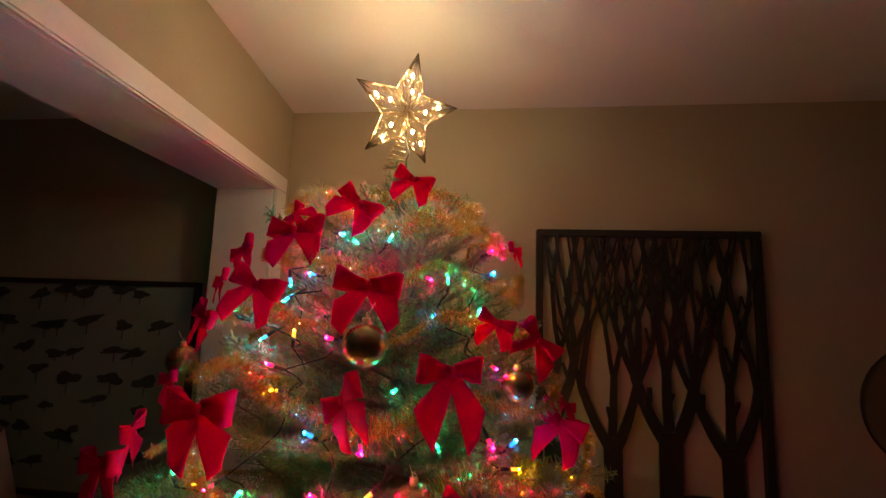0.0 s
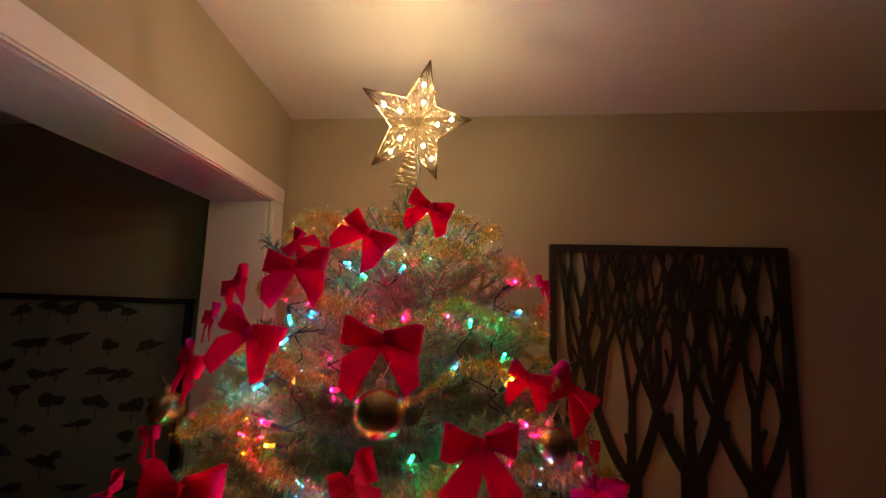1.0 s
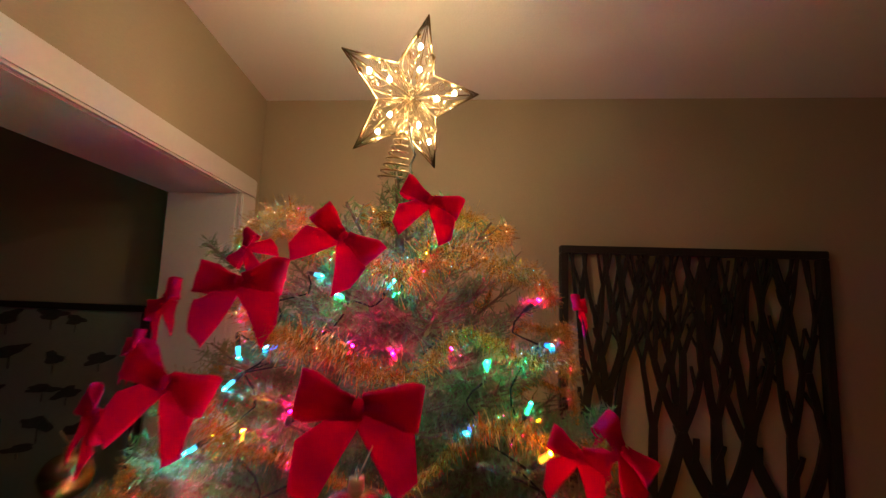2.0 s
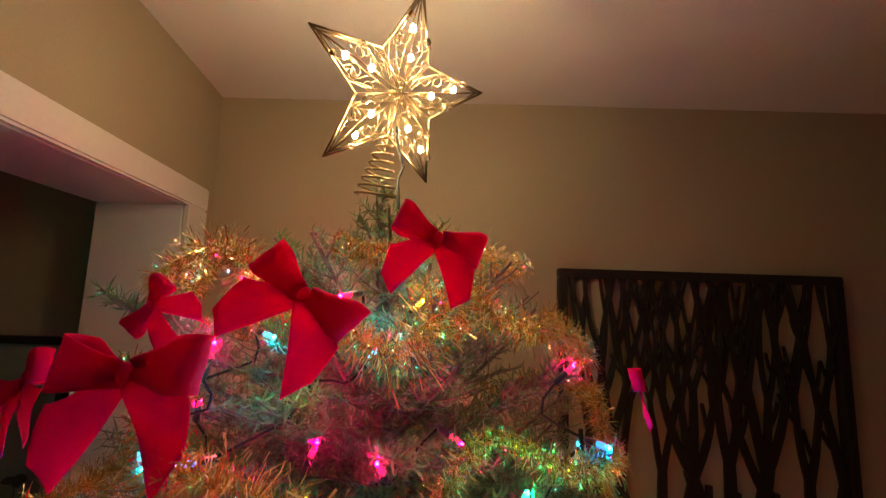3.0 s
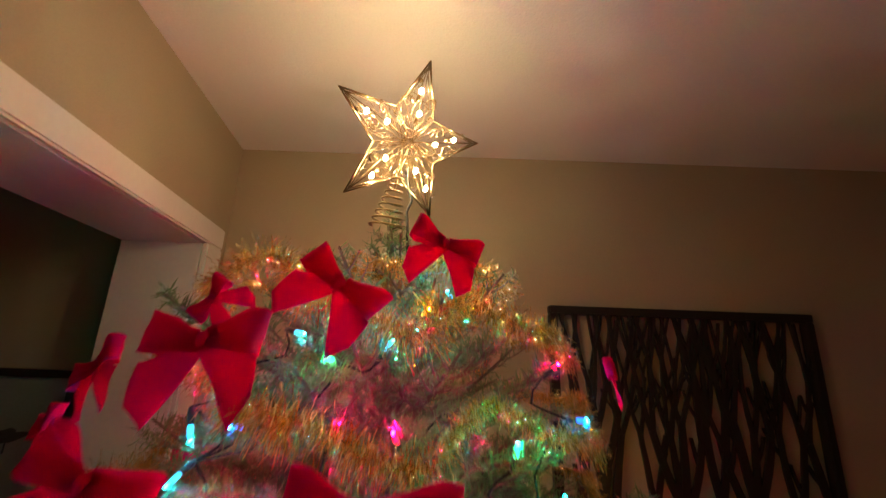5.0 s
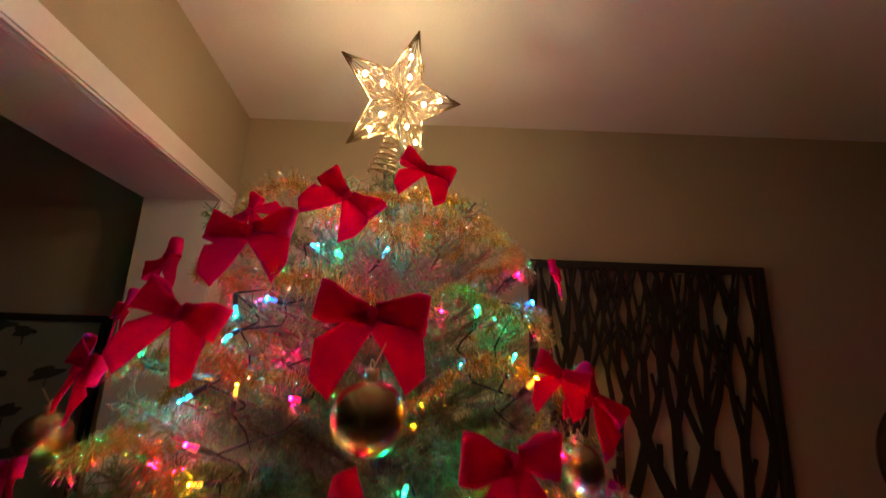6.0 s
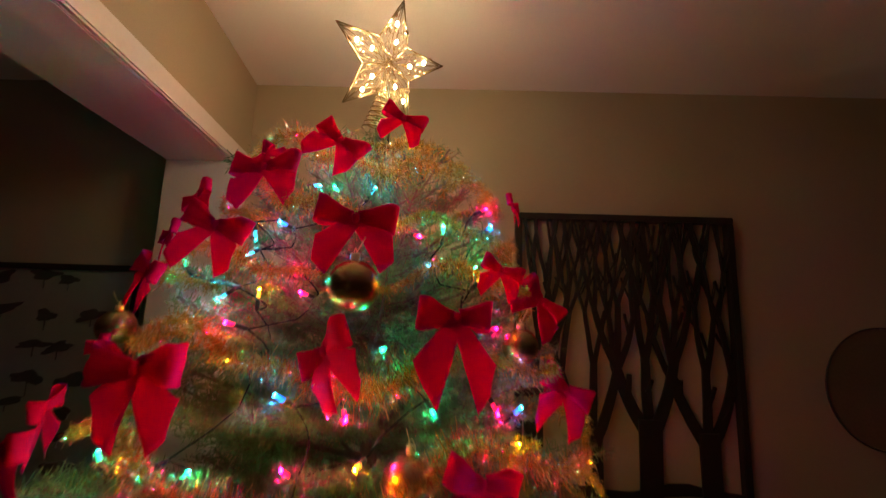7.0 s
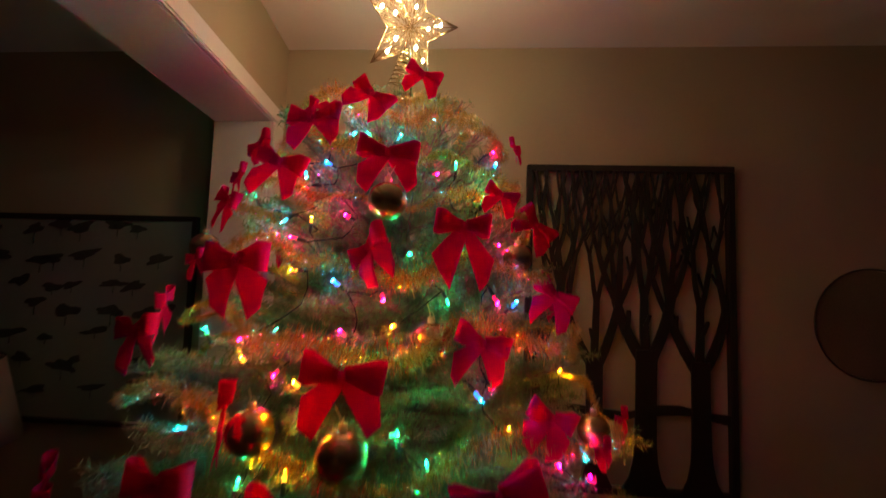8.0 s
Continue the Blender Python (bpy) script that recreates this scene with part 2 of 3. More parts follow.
def limb(b, rng, p, angle, length, width, level):
    pts, ws, a = [Vector(p)], [width], angle
    steps = 6
    for i in range(steps):
        a += (-angle * 0.55) / steps + rng.uniform(-0.05, 0.05)
        pts.append(pts[-1] + Vector((math.sin(a), math.cos(a))) * length / steps)
        ws.append(width * (1 - 0.25 * (i + 1) / steps))
    stroke(b, pts, ws, AY - 0.008 + rng.uniform(0, 0.006))
    tip = pts[-1]
    if level < 4 and tip.y < AZ1 - 0.02 and AX0 < tip.x < AX1:
        for s in (-1, 1):
            limb(b, rng, tip - (pts[-1] - pts[-2]) * 0.35, a * 0.6 + s * rng.uniform(0.20, 0.34), length * rng.uniform(0.85, 1.05), ws[-1] * rng.uniform(0.72, 0.82), level + 1)
        if rng.random() < 0.85:
            s = rng.choice((-1, 1))
            limb(b, rng, pts[rng.choice((2, 3, 4))], a + s * rng.uniform(0.45, 0.7), rng.uniform(0.05, 0.09), ws[-1] * 0.6, 6)


for i, (x, fork, wide) in enumerate(((0.415, 1.24, 0.07), (0.622, 1.13, 0.066), (0.815, 1.16, 0.082), (1.030, 1.12, 0.072))):
    rng = random.Random(60 + i)
    b = Build()
    lean = rng.uniform(-0.02, 0.02)
    zs = (AZ0 + 0.02, AZ0 + 0.07, AZ0 + 0.13, AZ0 + 0.2, 0.95, fork - 0.1, fork + 0.02)
    stroke(b, [Vector((x + lean * (z - AZ0), z)) for z in zs], [wide * k for k in (2.2, 1.5, 1.15, 1.02, 0.97, 0.97, 1.0)], AY - 0.009)
    top = Vector((x + lean * (fork - AZ0), fork - 0.015))
    for dx, k, w in ((-0.2, -0.52, 0.66), (0.22, 0.50, 0.66), (0.0, rng.uniform(-0.1, 0.1), 0.56)):
        limb(b, rng, top + Vector((dx * wide, 0)), k * rng.uniform(0.9, 1.15), 0.25, wide * w * 0.86, 1)
    part("tree_silhouette", b, ART, art, smooth=False)
b = Build()
stroke(b, [Vector((AX0 + 0.01 + 0.8 * i / 12, 0.935 + 0.016 * math.sin(i * 0.9))) for i in range(13)], [0.034 + 0.008 * math.sin(i * 1.7) for i in range(13)], AY - 0.002, 0.008)
part("hill_line", b, ART, art, smooth=False)

# ---- round mirror further along the wall ----
mirror = tagged(new("round_mirror"), "round dull bronze wall mirror in a thin dark frame", "mirror")
mirror.location = (1.68, BACK - 0.002, 1.31)
b = Build()
b.tube([(0.215 * math.cos(a * math.pi / 32), -0.012, 0.215 * math.sin(a * math.pi / 32)) for a in range(65)], 0.003, 8, False)
part("frame", b, DARKWOOD, mirror)
b = Build()
ring = [(0.21 * math.cos(a * math.pi / 32), -0.008, 0.21 * math.sin(a * math.pi / 32)) for a in range(64)]
b.add(ring + [(x, 0.0, z) for x, _, z in ring], [tuple(range(64)), tuple(reversed(range(64, 128)))] + [(i, i + 64, (i + 1) % 64 + 64, (i + 1) % 64) for i in range(64)])
part("glass", b, MIRROR, mirror, smooth=False)

# ---- framed picture and floor lamp in the next room ----
picture = tagged(new("framed_picture"), "dark framed pale picture with floating dark leaf shapes", "picture")
PX0, PX1, PZ0, PZ1 = -2.55, -1.075, 0.76, 1.672
part("frame_top", bevelled(PX0, PX1, 1.742, BACK, PZ1 - 0.022, PZ1), DARKWOOD, picture, smooth=False)
part("frame_bottom", bevelled(PX0, PX1, 1.742, BACK, PZ0, PZ0 + 0.022), DARKWOOD, picture, smooth=False)
part("frame_side", bevelled(PX0, PX0 + 0.022, 1.743, BACK - 0.001, PZ0 + 0.022, PZ1 - 0.022), DARKWOOD, picture, smooth=False)
part("frame_side", bevelled(PX1 - 0.022, PX1, 1.743, BACK - 0.001, PZ0 + 0.022, PZ1 - 0.022), DARKWOOD, picture, smooth=False)
b = Build(); b.box(PX0 + 0.022, PX1 - 0.022, 1.756, BACK - 0.002, PZ0 + 0.022, PZ1 - 0.022)
part("canvas", b, CANVAS, picture, smooth=False)
rng = random.Random(5)
for row in range(7):
    for col in range(10):
        x = PX0 + 0.09 + col * 0.142 + rng.uniform(-0.05, 0.05) + (row % 2) * 0.05
        z = PZ1 - 0.07 - row * 0.115 + rng.uniform(-0.03, 0.03)
        if x > PX1 - 0.09 or rng.random() < 0.12:
            continue
        w, h, tilt = rng.uniform(0.035, 0.072), rng.uniform(0.012, 0.026), rng.uniform(-0.1, 0.45)
        k, pts = 18, []
        for i in range(k):
            a = 2 * math.pi * i / k
            r = 1 + 0.2 * math.sin(3 * a + row + col) + 0.12 * math.sin(5 * a + col) + rng.uniform(-0.12, 0.12)
            u, v = w * r * math.cos(a), h * r * math.sin(a)
            pts.append((x + u * math.cos(tilt) - v * math.sin(tilt), z + u * math.sin(tilt) + v * math.cos(tilt)))
        b = Build()
        b.add([(u, 1.752, v) for u, v in pts] + [(u, 1.757, v) for u, v in pts], [tuple(range(k))] + [(i, i + k, (i + 1) % k + k, (i + 1) % k) for i in range(k)])
        b.box(x - 0.0006, x + 0.0006, 1.7525, 1.757, z - rng.uniform(0.03, 0.07), z - h * 0.5)
        part("leaf", b, PAD, picture, smooth=False)

lamp = tagged(new("floor_lamp"), "unlit floor lamp with a pale linen shade", "lamp")
lamp.location = (-1.84, 1.48, 0.0)
b = Build(); b.lathe([(0.16, 1.07), (0.163, 1.07), (0.235, 0.76), (0.232, 0.76), (0.16, 1.067)], 40)
part("shade", b, SHADE, lamp)
b = Build(); b.lathe([(0.0, 1.09), (0.012, 1.085), (0.012, 0.04), (0.13, 0.03), (0.14, 0.0), (0.0, 0.0)], 24)
part("stand", b, DARKWOOD, lamp)

# ---- the fir tree ----
AXIS_X, AXIS_Y = -0.06, 1.13
PROFILE = ((0.3, 0.88), (1.0, 0.60), (1.2, 0.50), (1.3, 0.455), (1.45, 0.385), (1.6, 0.325), (1.75, 0.25), (1.85, 0.185), (1.92, 0.08), (2.0, 0.01))


def reach(z, a=0.0):
    """The tree's radius at a height and a bearing: its crown is fuller on the side of the opening."""
    full = 1 + 0.42 * max(0.0, -math.cos(a)) * float(np.interp(z, [1.0, 1.3, 1.65, 1.78, 1.85], [0.2, 0.28, 0.3, 0.55, 1.0]))
    room = 0.58 / max(0.2, math.sin(a))  # the wall stands close behind
    return min(room if math.sin(a) > 0.2 else 9.0, 1.0 * full * float(np.interp(z, [p[0] for p in PROFILE], [p[1] for p in PROFILE])))


tree = tagged(new("christmas_tree"), "cut fir christmas tree with dense green needles", "christmas tree")
tree.location = (AXIS_X, AXIS_Y, 0)
b = Build()
b.tube([(0, 0, 0), (0, 0, 0.8), (0.005, 0.004, 1.4), (-0.008, 0.01, 1.75), (-0.02, 0.02, 1.9), (-0.03, 0.022, 1.99)], [0.045, 0.034, 0.02, 0.011, 0.007, 0.004], 10)
part("trunk", b, BARK, tree)
b = Build()
b.lathe([(0.0, 0.0), (0.24, 0.0), (0.245, 0.02), (0.2, 0.14), (0.19, 0.14), (0.18, 0.03), (0.0, 0.03)], 32)
part("stand", b, SOCKET, tree, "dark green tree stand")


def needle_mesh(twigs, seed, step=0.0025, size=0.023):
    """Flat, slightly bent needles in rows along twigs given as (start, end)."""
    g = np.random.default_rng(seed)
    bases, ways, sides = [], [], []
    for p0, p1 in twigs:
        p0, p1 = np.array(p0), np.array(p1)
        length = np.linalg.norm(p1 - p0)
        if length < 0.004:
            continue
        d = (p1 - p0) / length
        s = np.cross(d, (0, 0, 1.0))
        s /= max(np.linalg.norm(s), 1e-6)
        u = np.cross(s, d)
        n = max(4, int(length / step))
        t = g.random(n)
        roll = g.choice((0.0, math.pi), n) + g.normal(0, 0.55, n)
        roll = np.where(g.random(n) < 0.25, g.uniform(0.2, math.pi - 0.2, n), roll)
        out = np.cos(roll)[:, None] * s + np.sin(roll)[:, None] * u
        fwd = g.uniform(0.35, 0.75, n)[:, None]
        way = out + fwd * d
        way /= np.linalg.norm(way, axis=1)[:, None]
        taper = 0.65 + 0.35 * np.sin(np.clip(t, 0.05, 1) * math.pi * 0.8 + 0.2)
        bases.append(p0 + (p1 - p0) * t[:, None])
        ways.append(way * (size * g.uniform(0.75, 1.1, n) * taper)[:, None])
        c = np.cross(way, u + 0.3 * g.normal(0, 1, (n, 3)))
        sides.append(c / np.maximum(np.linalg.norm(c, axis=1), 1e-6)[:, None] * 0.00105)
    o, w, c = np.concatenate(bases), np.concatenate(ways), np.concatenate(sides)
    bend = np.cross(w, c) * 90
    mid = o + w * 0.55 + bend
    verts = np.stack([o - c * 0.5, o + c * 0.5, mid + c, mid - c, o + w], 1).reshape(-1, 3)
    k = np.arange(len(o)) * 5
    faces = np.concatenate([np.stack([k, k + 1, k + 2, k + 3], 1), np.stack([k + 3, k + 2, k + 4, k + 4], 1)]).tolist()
    faces = [f if f[2] != f[3] else f[:3] for f in faces]
    me = bpy.data.meshes.new("needles")
    me.from_pydata(verts.tolist(), [], faces)
    me.materials.append(NEEDLE)
    me.shade_smooth()
    return me


def fir_branch(base, tip, seed, density=1.0):
    """A branch from the trunk to its tip, with side twigs in two rows and needles."""
    rng = random.Random(seed)
    base, tip = Vector(base), Vector(tip)
    length = (tip - base).length
    mid = (base + tip) / 2 + Vector((0, 0, -0.06 * length + rng.uniform(-0.02, 0.02) * length))
    line = [(base * (1 - t) ** 2 + mid * 2 * t * (1 - t) + tip * t * t) for t in [i / 8 for i in range(9)]]
    wood = Build()
    wood.tube(line, [0.0055 * (0.35 + length) * (1 - 0.75 * i / 8) + 0.0012 for i in range(9)], 5)
    d = (tip - base).normalized()
    s = d.cross(Vector((0, 0, 1))).normalized() if abs(d.z) < 0.97 else Vector((1, 0, 0))
    twigs = [(line[i], line[i + 1]) for i in range(2 if length > 0.2 else 0, 8)]
    count = max(3, int(length / 0.034))
    for i in range(count):
        t = 0.25 + 0.72 * i / count + rng.uniform(-0.02, 0.02)
        q = base * (1 - t) ** 2 + mid * 2 * t * (1 - t) + tip * t * t
        for sd in (-1, 1):
            if rng.random() < 0.1:
                continue
            l = (1 - t * 0.72) * min(length, 0.42) * rng.uniform(0.34, 0.55)
            way = (d * rng.uniform(0.75, 1.0) + s * sd * rng.uniform(0.75, 1.0) + Vector((0, 0, rng.uniform(-0.15, 0.25)))).normalized()
            e = q + way * l
            wood.tube([q, (q + e) / 2 + Vector((0, 0, -0.004)), e], [0.0016, 0.0013, 0.0008], 4)
            twigs.append((q, e))
            if l > 0.07:
                for sd2 in (-1, 1):
                    f = q + way * l * rng.uniform(0.35, 0.6)
                    way2 = (way + way.cross(Vector((0, 0, 1))) * sd2 * 0.8 + Vector((0, 0, rng.uniform(-0.1, 0.2)))).normalized()
                    e2 = f + way2 * l * 0.5
                    wood.tube([f, e2], [0.001, 0.0007], 3)
                    twigs.append((f, e2))
    branch = part("branch", wood, BARK, tree)
    leafy = part("needles", needle_mesh([(tuple(a), tuple(c)) for a, c in twigs], seed, 0.0025 / density), NEEDLE, branch)
    leafy["kind"] = "stuff"
    return branch


rng = random.Random(11)
z, turn, seed = 1.93, 0.0, 100
while z > 0.42:
    turn += 2.39996 + rng.uniform(-0.25, 0.25)
    r = reach(z, turn) * rng.uniform(0.82, 1.06)
    rise = np.interp(z, [0.4, 1.2, 1.7, 1.95], [0.02, 0.22, 0.55, 0.9]) * r
    r = min(r, reach(z, turn) * 1.03) if math.sin(turn) > 0.2 else r
    tip = Vector((r * math.cos(turn), r * math.sin(turn), z + rng.uniform(-0.01, 0.02)))
    base = Vector((0, 0, z - rise))
    front = math.sin(turn) < 0.35
    fir_branch(base, tip, seed, density=(0.75 if z > 1.72 else 1.0) if front and z > 0.85 else 0.55)
    seed += 1
    z -= np.interp(z, [0.4, 0.9, 1.3, 1.9], [0.022, 0.0082, 0.0072, 0.007]) 
# two sprigs that stand out past the rest
fir_branch((-0.12, -0.06, 1.70), (-0.275, -0.165, 1.815), 930, density=1.6)
fir_branch((-0.06, -0.04, 1.76), (-0.125, -0.095, 1.888), 931, density=1.6)
# the leader and the upright shoots round it
fir_branch((-0.015, 0.015, 1.84), (-0.03, 0.022, 1.995), 900, density=2.6)
for i, (x, y, z0, z1) in enumerate(((0.06, -0.09, 1.72, 1.86), (-0.10, -0.06, 1.74, 1.88), (0.10, 0.02, 1.74, 1.87), (-0.16, 0.0, 1.72, 1.85), (0.02, 0.1, 1.75, 1.89))):
    fir_branch((x * 0.4, y * 0.4, z0), (x, y, z1), 910 + i, density=1.5)

# ---- the lit star on top ----
star = tagged(new("star_tree_topper"), "gold wire star topper with crystal beads, lit warm white", "tree topper")
C = Vector((-0.062, 1.113, 2.116))
UP = Vector((0.065, -0.091, 0.2325)).normalized()
RIGHT = Vector((0.23, 0.138, -0.009))
RIGHT = (RIGHT - UP * RIGHT.dot(UP)).normalized()
OUT = RIGHT.cross(UP)
star.matrix_world = Matrix((RIGHT, UP, OUT)).transposed().to_4x4()
star.location = C
SR, SI = 0.143, 0.062


def polar(r, deg, h=0.0):
    return Vector((r * math.sin(radians(deg)), r * math.cos(radians(deg)), h))


SPIN = 0.5
b = Build()
ring = [polar(SR if i % 2 == 0 else SI, SPIN + 36 * i) for i in range(11)]
for i in range(10):
    b.tube([ring[i], ring[i + 1]], 0.0017, 8)
    b.ball(ring[i], 0.0019, 8, 6)
part("outline", b, GOLD, star)
for arm in range(5):
    a = SPIN + 72 * arm
    b = Build()
    for h in (0.022, -0.022):
        hub = Vector((0, 0, h))
        b.tube([hub, polar(SR * 0.5, a, h * 0.75), polar(SR * 0.99, a)], 0.0010, 6)
        b.tube([hub, polar(SI, a + 36)], 0.0011, 6)
        for s in (-1, 1):
            b.tube([polar(0.012, a + s * 20, h), polar(SI * 0.7, a + s * 26, h * 0.8), polar(SI * 1.15, a + s * 22, h * 0.6), polar(SR * 0.72, a + s * 7, h * 0.35), polar(SR * 0.93, a, h * 0.1)], 0.0008, 6)
            # scrolls
            c = polar(SR * 0.5, a + s * 13, h * 0.7)
            b.tube([c + Vector((math.cos(k * 0.6) * s, math.sin(k * 0.6), 0)) * (0.0115 - 0.0006 * k) for k in range(14)], 0.0007, 5)
            c = polar(SI * 0.62, a + s * 24, h * 0.85)
            b.tube([c + Vector((math.cos(k * 0.6) * s, math.sin(k * 0.6), 0)) * (0.009 - 0.0005 * k) for k in range(13)], 0.0006, 5)
            for k in range(2):
                t0, t1 = 0.32 + 0.28 * k, 0.42 + 0.28 * k
                b.tube([polar(SR * t0, a + s * 4, h * 0.7), polar(SR * t1, a + s * 30 * (1 - t1), h * 0.25)], 0.00045, 4)
    part("arm_filigree", b, GOLD, star)
    for r, d, h in ((0.56, 14, 0.016), (0.50, -17, 0.016), (0.38, 27, 0.014), (0.73, -7, 0.012)):
        b = Build()
        b.ball(polar(SR * r, a + d, h), 0.0058 if r < 0.7 else 0.0046, 14, 9)
        part("bead", b, CRYSTAL, star, "clear crystal bead")
    for r, d in ((0.36, 4), (0.62, -3)):
        b = Build()
        b.ball(polar(SR * r, a + d, 0.008), 0.0036, 12, 8, (1, 1.4, 1))
        lit = part("bulb", b, WARM, star, "glowing warm white bulb")
        # holder added behind each bulb, to cast soft shadows on the ceiling
        b = Build()
        b.tube([polar(SR * r - 0.004, a + d, 0.007), polar(SR * r - 0.008, a + d, 0.006), polar(SR * r - 0.017, a + d * 0.9, 0.003)], [0.0024, 0.0032, 0.0026], 8)
        part("socket", b, GOLD, lit)
b = Build()
rng = random.Random(3)
for k in range(16):
    p, q = polar(rng.uniform(0.004, 0.022), rng.uniform(0, 360), rng.uniform(-0.024, 0.026)), polar(rng.uniform(0.01, 0.03), rng.uniform(0, 360), rng.uniform(-0.024, 0.026))
    b.tube([p, (p + q) * 0.6, q], 0.0009, 5)
part("hub", b, GOLD, star)
inv = Matrix((RIGHT, UP, OUT))
b = Build()
P0, P1 = inv @ (Vector((-0.077, 1.136, 2.064)) - C), inv @ (Vector((-0.094, 1.152, 1.968)) - C)
ax = (P1 - P0).normalized()
e1 = ax.orthogonal().normalized()
e2 = ax.cross(e1)
b.tube([P0.lerp(P1, k / 90) + (e1 * math.cos(k * 0.56) + e2 * math.sin(k * 0.56)) * (0.007 + 0.024 * k / 90) for k in range(91)], 0.0021, 6)
b.tube([P0 - ax * 0.02, P0.lerp(P1, 0.3)], 0.002, 6)
part("coil_base", b, GOLD, star, "conical coil of gold wire")
b = Build()
lead = [Vector(p) - C for p in ((-0.062, 1.125, 2.07), (-0.056, 1.118, 2.03), (-0.048, 1.115, 2.005), (-0.055, 1.112, 1.985), (-0.05, 1.09, 1.95), (-0.045, 1.07, 1.90))]
b.tube([inv @ p for p in lead], 0.0024, 6)
part("cable", b, CABLE, star, "thin dark cable")

# ---- velvet bows ----


def bow_piece(grid, rows, cols):
    """A strip of cloth from a grid of points, with thickness, as a mesh."""
    bm = bmesh.new()
    vs = [bm.verts.new(p) for p in grid]
    for i in range(rows - 1):
        for j in range(cols - 1):
            bm.faces.new((vs[i * cols + j], vs[i * cols + j + 1], vs[(i + 1) * cols + j + 1], vs[(i + 1) * cols + j]))
    bmesh.ops.recalc_face_normals(bm, faces=bm.faces[:])
    bmesh.ops.solidify(bm, geom=bm.faces[:], thickness=0.0008)
    me = bpy.data.meshes.new("cloth")
    bm.to_mesh(me)
    bm.free()
    me.materials.append(VELVET)
    me.shade_smooth()
    return me


def make_bow(seed, loop, tail, splay, wide):
    """A bow of two loops, two notched tails and a knot. It faces -y."""
    rng = random.Random(seed)
    bow = tagged(new("bow"), "red velvet ribbon bow tied on the tree", "bow", "bows on the tree")
    for s in (-1, 1):
        L, w0, w1 = loop * rng.uniform(0.93, 1.07), 0.020, wide * rng.uniform(0.95, 1.05)
        slant, puff, droop = rng.uniform(0.02, 0.28), rng.uniform(0.010, 0.015), rng.uniform(-0.3, 0.3)
        rows, cols, grid = 21, 7, []
        for i in range(rows):
            u = i / (rows - 1)
            out = math.sin(math.pi * u) ** 0.7
            w = w0 + (w1 - w0) * min(1.0, 1.5 * math.sin(math.pi * u))
            for j in range(cols):
                v = (j / (cols - 1) - 0.5)
                pinch = math.exp(-(out * L / 0.012) ** 2)
                x = s * (0.003 + L * out * (1 + 0.10 * v * s))
                y = -0.003 - puff * math.sin(2 * math.pi * u) * (1 + droop * v) + 0.003 * math.sin(11 * v + s) * (pinch + 0.25)
                z = v * w + slant * abs(x) + 0.002 * math.sin(6 * u + 2 * s)
                grid.append((x, y, z))
        part("loop", bow_piece(grid, rows, cols), VELVET, bow)
        L, a = tail * rng.uniform(0.92, 1.08), splay * rng.uniform(0.88, 1.12)
        skew = rng.uniform(-0.1, 0.5)
        w1, wave, phase = wide * rng.uniform(1.0, 1.12), rng.uniform(0.003, 0.009), rng.uniform(0, 6)
        rows, cols, grid = 14, 9, []
        for i in range(rows):
            u = i / (rows - 1)
            w = 0.014 + (w1 * 1.25 - 0.014) * u ** 0.75
            for j in range(cols):
                v = j / (cols - 1) - 0.5
                d = L * u * (1 + (-0.42 * s * v + skew * (0.25 - abs(v))) * u * u)
                bend = a - 0.12 * u
                x = s * (d * math.sin(bend)) + v * w * math.cos(bend)
                z = -0.004 - d * math.cos(bend) + s * v * w * math.sin(bend)
                y = -0.002 + wave * math.sin(4.2 * u + phase) * u - 0.004 * u + 0.004 * math.sin(5 * v + phase) * u
                grid.append((x, y, z))
        part("tail", bow_piece(grid, rows, cols), VELVET, bow)
    b = Build()
    b.ball((0, -0.005, 0.0), 0.0068, 14, 10, (0.85, 0.6, 1.2))
    part("knot", b, VELVET, bow)
    return bow


bows = [make_bow(1, 0.056, 0.076, 0.80, 0.040), make_bow(2, 0.052, 0.096, 0.56, 0.044), make_bow(3, 0.058, 0.078, 0.95, 0.042), make_bow(4, 0.050, 0.070, 0.62, 0.046)]


def facing(p, roll=0.0, yaw=0.0, tip=10.0, size=1.0):
    """A pose at p whose -y looks away from the trunk, turned by yaw, tipped up and rolled."""
    n = Vector((p[0] - AXIS_X, p[1] - AXIS_Y, 0)).normalized()
    n = Matrix.Rotation(radians(yaw), 3, "Z") @ n
    x = Vector((0, 0, 1)).cross(n)
    m = Matrix((x, -n, Vector((0, 0, 1)))).transposed().to_4x4()
    return Matrix.Translation(p) @ m @ pose(0, 0, 0, -tip, 0, 0) @ pose(0, 0, 0, 0, -roll, 0) @ Matrix.Scale(size, 4)


